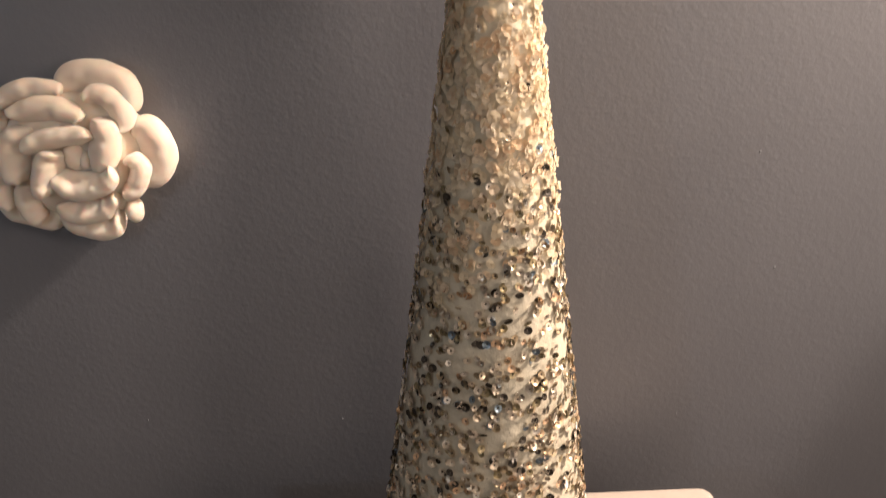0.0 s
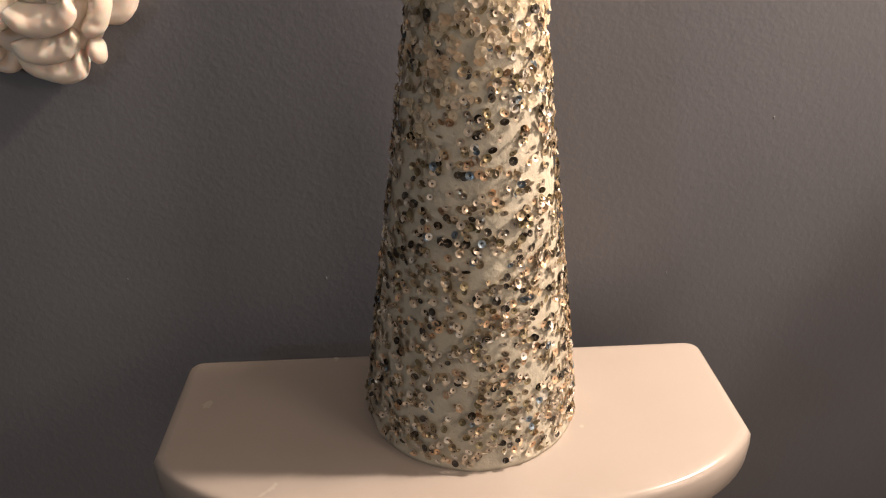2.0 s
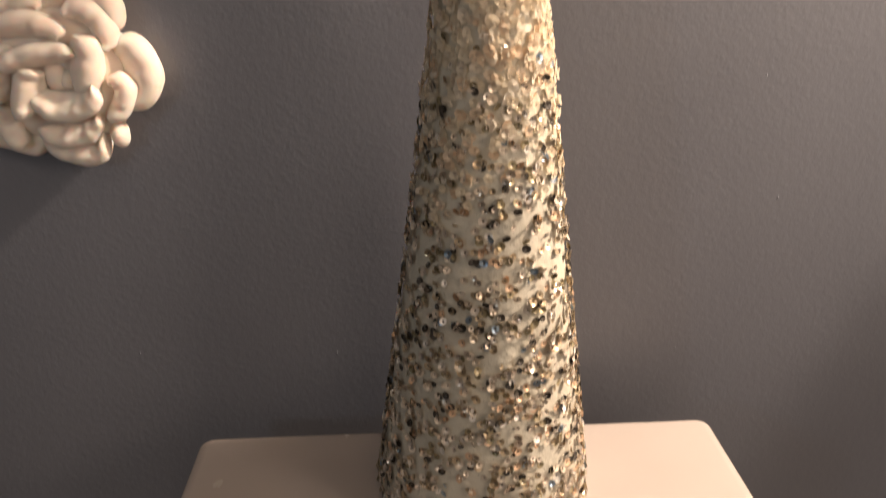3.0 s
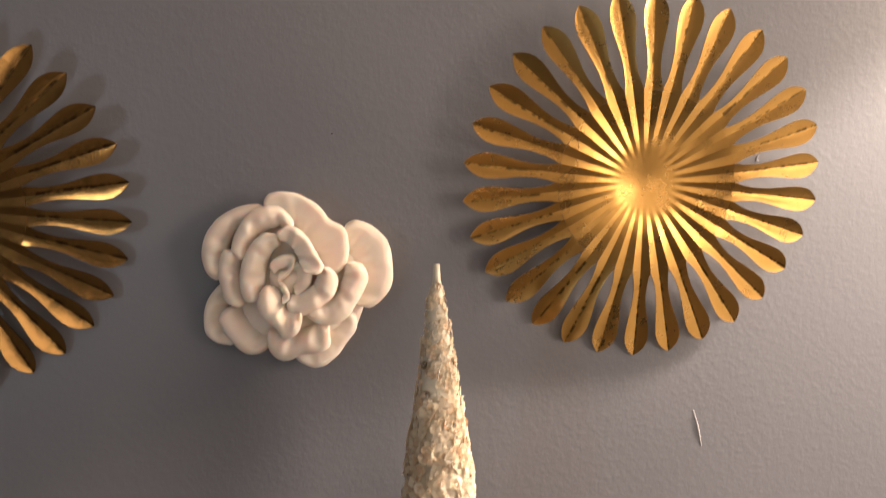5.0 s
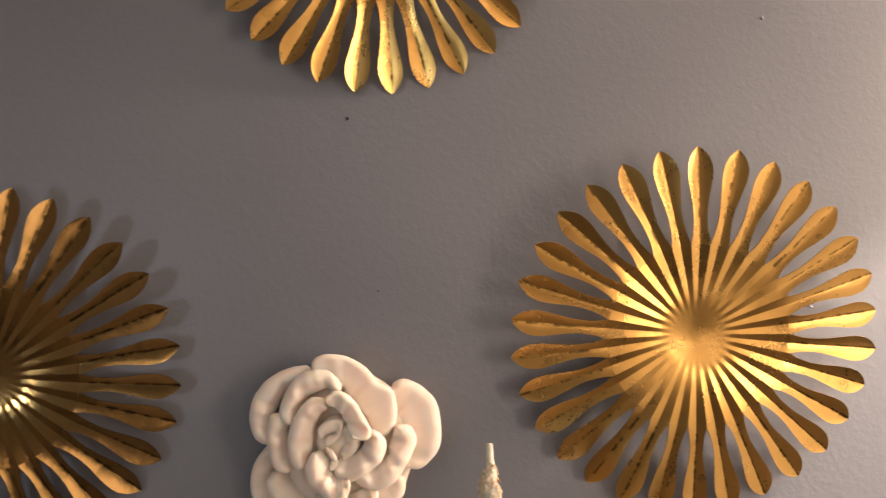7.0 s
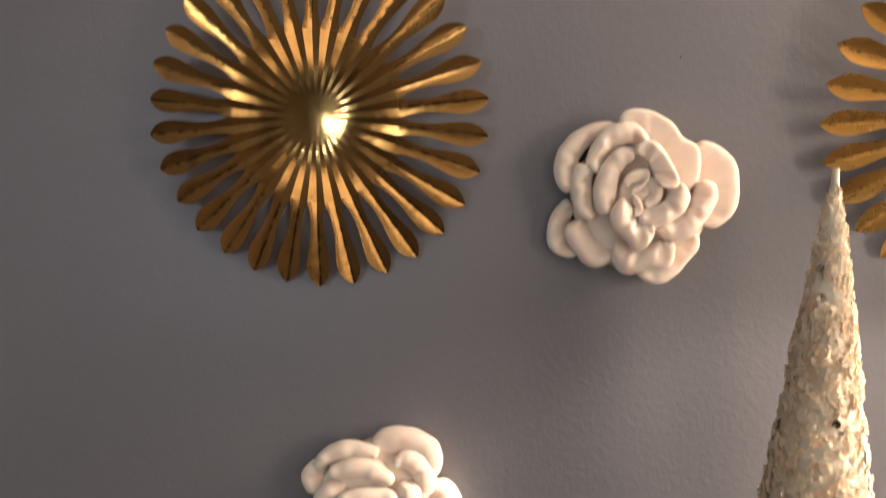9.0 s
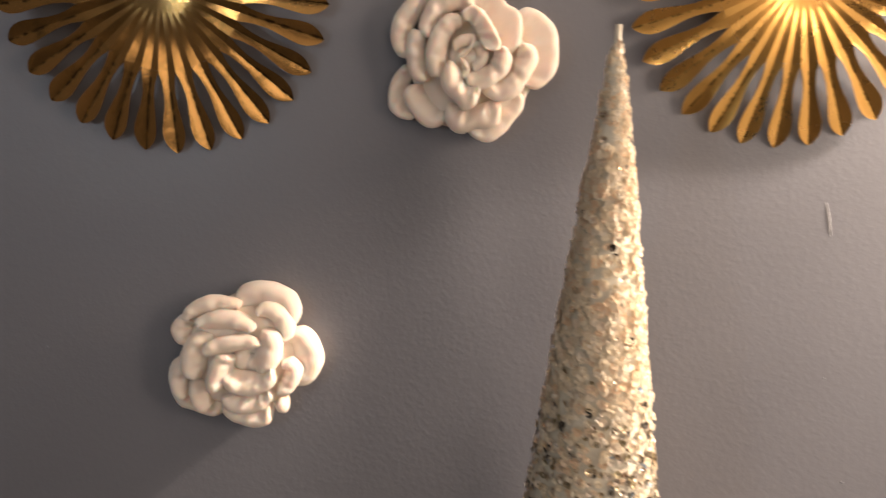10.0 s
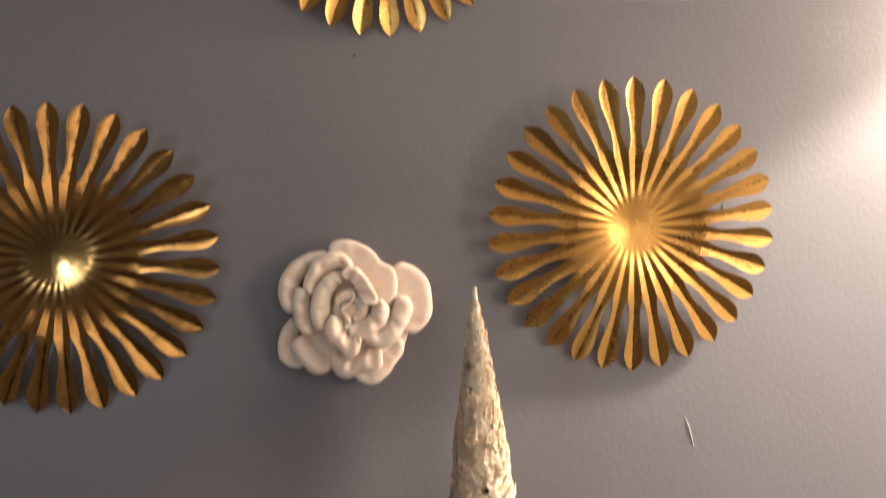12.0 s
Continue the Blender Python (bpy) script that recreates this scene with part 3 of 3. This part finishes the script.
# ---- marks on the wall ----


def wall_mark(name, points, width, proud, mat, label):
    rings = []
    path = spline(points, 14)
    for k, p in enumerate(path):
        a, b = path[max(0, k - 1)], path[min(13, k + 1)]
        side = Vector((-(b - a).y, (b - a).x)).normalized()
        s = max(0.15, math.sin(math.pi * (k + 0.5) / 14) ** 0.5)
        rings.append([(p.x + side.x * width * s * c, d * proud * s + 0.0005, p.y + side.y * width * s * c) for c, d in ((-1, 0), (-0.6, -0.7), (0, -1), (0.6, -0.7), (1, 0))])
    return tagged(part(name, loft(rings), mat), label, "wall mark", kind="structure")


wall_mark("paint_drip", [(0.2300, 1.2475), (0.2345, 1.232), (0.2385, 1.212)], 0.0013, 0.0013, HIGHLIT_DRIP_PAINT, "raised curved drip of dried paint, lightened for the highlight on it")
wall_mark("wall_scuff", [(-0.2263, 0.7738), (-0.1718, 0.7742), (-0.1135, 0.7759)], 0.0012, 0.0003, PALE_LINE_PAINT, "faint pale horizontal line on the wall")
wall_mark("paint_scrape", [(0.281, 1.4665), (0.2855, 1.4655), (0.2840, 1.4615), (0.288, 1.460)], 0.0012, 0.0010, WALL_PAINT, "small raised scrape in the wall paint")
for x, z, r in ((0.2478, 1.0738, 0.0011), (0.2774, 0.9650, 0.0012), (0.2027, 0.8111, 0.0009), (-0.1251, 0.8188, 0.0012), (-0.3085, 0.8256, 0.0010), (-0.5194, 1.0850, 0.0010), (0.2559, 1.7068, 0.0016)):
    wall_mark("paint_bump", [(x, z - r * 1.3), (x, z), (x + 0.0002, z + r * 1.3)], r, r * 0.9, WALL_PAINT, "small raised speck in the wall paint")
# dark colour on each raised plug stands for the shade inside the hole
for x, z in ((-0.0976, 1.6281), (0.1415, 1.5194), (-0.0756, 1.4847)):
    r = 0.0014 if z > 1.5 else 0.0007
    ring = [[(x + q * math.cos(a), y, z + q * math.sin(a)) for a in (k * math.tau / 12 for k in range(12))] for q, y in ((r, 0.001), (r, -0.0008), (r * 0.7, -0.0011), (r * 0.5, -0.0007))]
    tagged(part("nail_hole", loft(ring), HOLE_DARK), "small dark screw hole left in the wall", "wall mark", kind="structure")

# ---- sequined cone tree ----
TIP = Vector((0.0, -0.1347, 1.3878))
SLOPE, SHEATH = 0.1334, 0.0030


def cone_radius(z):
    h = TIP.z - z
    return max(0.0021 + 0.05 * max(0.0, h), SLOPE * h + SHEATH * min(1, h / 0.05))


def ring_of(z, r, n=72):
    return [(TIP.x + r * math.cos(a), TIP.y + r * math.sin(a), z) for a in (k * math.tau / n for k in range(n))]


def sequin_mesh(r, cup, mat, name, n=10, seed=0, ragged=0.0):
    """A thin cupped disc, its middle ring painted dark for the shaded hole."""
    rng = random.Random(seed)
    warp = [1 + rng.uniform(-ragged, ragged) for k in range(n)]
    lift = [rng.uniform(-ragged, ragged) * r for k in range(n)]
    bm, rows = bmesh.new(), []
    for q, y in ((0.0002, 0.0004), (0.00070, 0.0002), (0.00085, -0.0001), (r * 0.62, -cup * 0.35), (r, -cup)):
        far = q / r if q > 0.0012 else 0
        rows.append([bm.verts.new((q * (1 + (warp[k] - 1) * far) * math.cos(k * math.tau / n), y + lift[k] * far, q * (1 + (warp[k] - 1) * far) * math.sin(k * math.tau / n))) for k in range(n)])
    for j, (a, b) in enumerate(zip(rows, rows[1:])):
        for k in range(n):
            f = bm.faces.new((a[k], a[(k + 1) % n], b[(k + 1) % n], b[k]))
            f.material_index = 1 if j == 0 and not ragged else 0
    me = mesh_of(bm, name)
    me.materials.append(mat)
    me.materials.append(EYE_SHADE)
    return me


def sequin_tree():
    root = tagged(new("cone_tree"), "cone tree covered in cream and foil sequins on the cistern", "ornament")
    levels = [LID_Z + 0.0005] + [LID_Z + 0.003 + k * (TIP.z - LID_Z - 0.004) / 60 for k in range(61)]
    rings = []
    for z in levels:
        r = cone_radius(z) - 0.0022 * min(1, max(0, TIP.z - z - 0.03) / 0.06)
        rings.append([(TIP.x + (p[0] - TIP.x) * w, TIP.y + (p[1] - TIP.y) * w, p[2]) for p in ring_of(z, max(0.0008, r)) for w in (1 + 0.018 * noise.noise(Vector(p) * 40) + (0.10 * noise.noise(Vector(p) * 160) if z > TIP.z - 0.16 else 0.0),)])
    part("cone_body", loft(rings), NET, root, "ivory net stretched over the cone")
    loose_thread(root)
    rng = random.Random(5)
    foils = [sequin_mesh(r, c, SEQUIN, "sequin") for r, c in ((0.0028, 0.0005), (0.0030, 0.0006), (0.0025, 0.0004), (0.0021, 0.0006))]
    creams = [sequin_mesh(r, c, SCALE, "scale", 9, k, 0.20) for k, (r, c) in enumerate(((0.0033, 0.0008), (0.0038, 0.0010), (0.0029, 0.0006), (0.0024, 0.0005)))]
    loose_foil, loose_cream, singles = ([], [], []), ([], [], []), 0
    lone = 0
    edge = LID_Z + 0.30
    count = 0
    spots = []
    for k in range(10500):
        # even cover of the cone's skin: more where it is wider
        h = (TIP.z - LID_Z - 0.004) * math.sqrt(rng.random())
        z = TIP.z - h
        if z < LID_Z + 0.0065 or h < 0.018 or (h < 0.05 and rng.random() < 0.4):
            continue
        spots.append((z, rng.uniform(0, math.tau)))
    spots += [(TIP.z - 0.014 - 0.13 * rng.random(), rng.uniform(0, math.tau)) for k in range(520)]
    for z, a in spots:
        upper = z > edge + 0.05 * noise.noise(Vector((math.cos(a) * 2, math.sin(a) * 2, z * 12))) + rng.uniform(-0.05, 0.05)
        if upper and rng.random() < 0.022:
            upper = False
        elif not upper and (rng.random() < 0.46 or noise.noise(Vector((math.cos(a) * 5, math.sin(a) * 5, z * 40))) > 0.42):
            continue
        clump = noise.noise(Vector((math.cos(a) * cone_radius(z), math.sin(a) * cone_radius(z), z)) * 75)
        r = cone_radius(z) + (rng.uniform(-0.0011, 0.0007) + 0.0022 * clump if upper else rng.uniform(-0.0010, 0.0008))
        out = Matrix.Translation((TIP.x + r * math.cos(a), TIP.y + r * math.sin(a), z)) @ pose(0, 0, 0, 0, 0, math.degrees(a) + 90)
        slant = math.degrees(math.atan(SLOPE))
        if upper:
            m = out @ pose(0, 0, 0, -slant + rng.gauss(3.5, 6.5), 0, rng.gauss(0, 6.5)) @ pose(0, 0, 0, 0, rng.uniform(0, 360), 0)
            me, bm = rng.choice(creams), loose_cream
            if h_small(z):
                m = m @ Matrix.Scale(0.62, 4)
        else:
            m = out @ pose(0, 0, 0, -slant + rng.gauss(4, 17), 0, rng.gauss(0, 17)) @ pose(0, 0, 0, 0, rng.uniform(0, 360), 0)
            me, bm = rng.choice(foils), loose_foil
        if not upper and singles < 300 and math.sin(a) < -0.35 and z < LID_Z + 0.24 and rng.random() < 0.6:
            ob = new("sequin", me)
            ob.parent, ob.matrix_basis = root, m
            singles += 1
            continue
        if upper and lone < 300 and math.sin(a) < -0.35 and z < TIP.z - 0.12 and rng.random() < 0.35:
            ob = new("scale", me)
            ob.parent, ob.matrix_basis = root, m
            lone += 1
            continue
        verts, faces, slots = bm
        old = len(verts)
        verts += [m @ v.co for v in me.vertices]
        faces += [[old + i for i in p.vertices] for p in me.polygons]
        slots += [p.material_index for p in me.polygons]
    for name, (verts, faces, slots), mat, label in (("sequin_coating", loose_foil, SEQUIN, "silver, champagne and dark foil sequins"), ("scale_coating", loose_cream, SCALE, "overlapping matt cream sequins")):
        me = bpy.data.meshes.new(name)
        me.from_pydata(verts, [], faces)
        me.materials.append(mat)
        me.materials.append(EYE_SHADE)
        me.polygons.foreach_set("material_index", slots)
        me.shade_smooth()
        ob = tagged(new(name, me), label, kind="stuff")
        ob.parent = root
    return root


def loose_thread(root):
    """A thread end that has come loose near the tip."""
    z0 = TIP.z - 0.062
    path = spline([(0.004, z0 + 0.008), (0.0005, z0 + 0.004), (0.0018, z0), (0.0, z0 - 0.006), (-0.0012, z0 - 0.011)], 20)
    rings = []
    for k, p in enumerate(path):
        y = TIP.y - cone_radius(p.y) - 0.0022 - 0.0012 * math.sin(k * 0.5)
        rings.append([(TIP.x + p.x + 0.0004 * math.cos(c), y + 0.0004 * math.sin(c), p.y) for c in (j * math.tau / 6 for j in range(6))])
    return part("thread", loft(rings), NET, root, "loose pale thread end")


def h_small(z):
    return TIP.z - z < 0.09


sequin_tree()
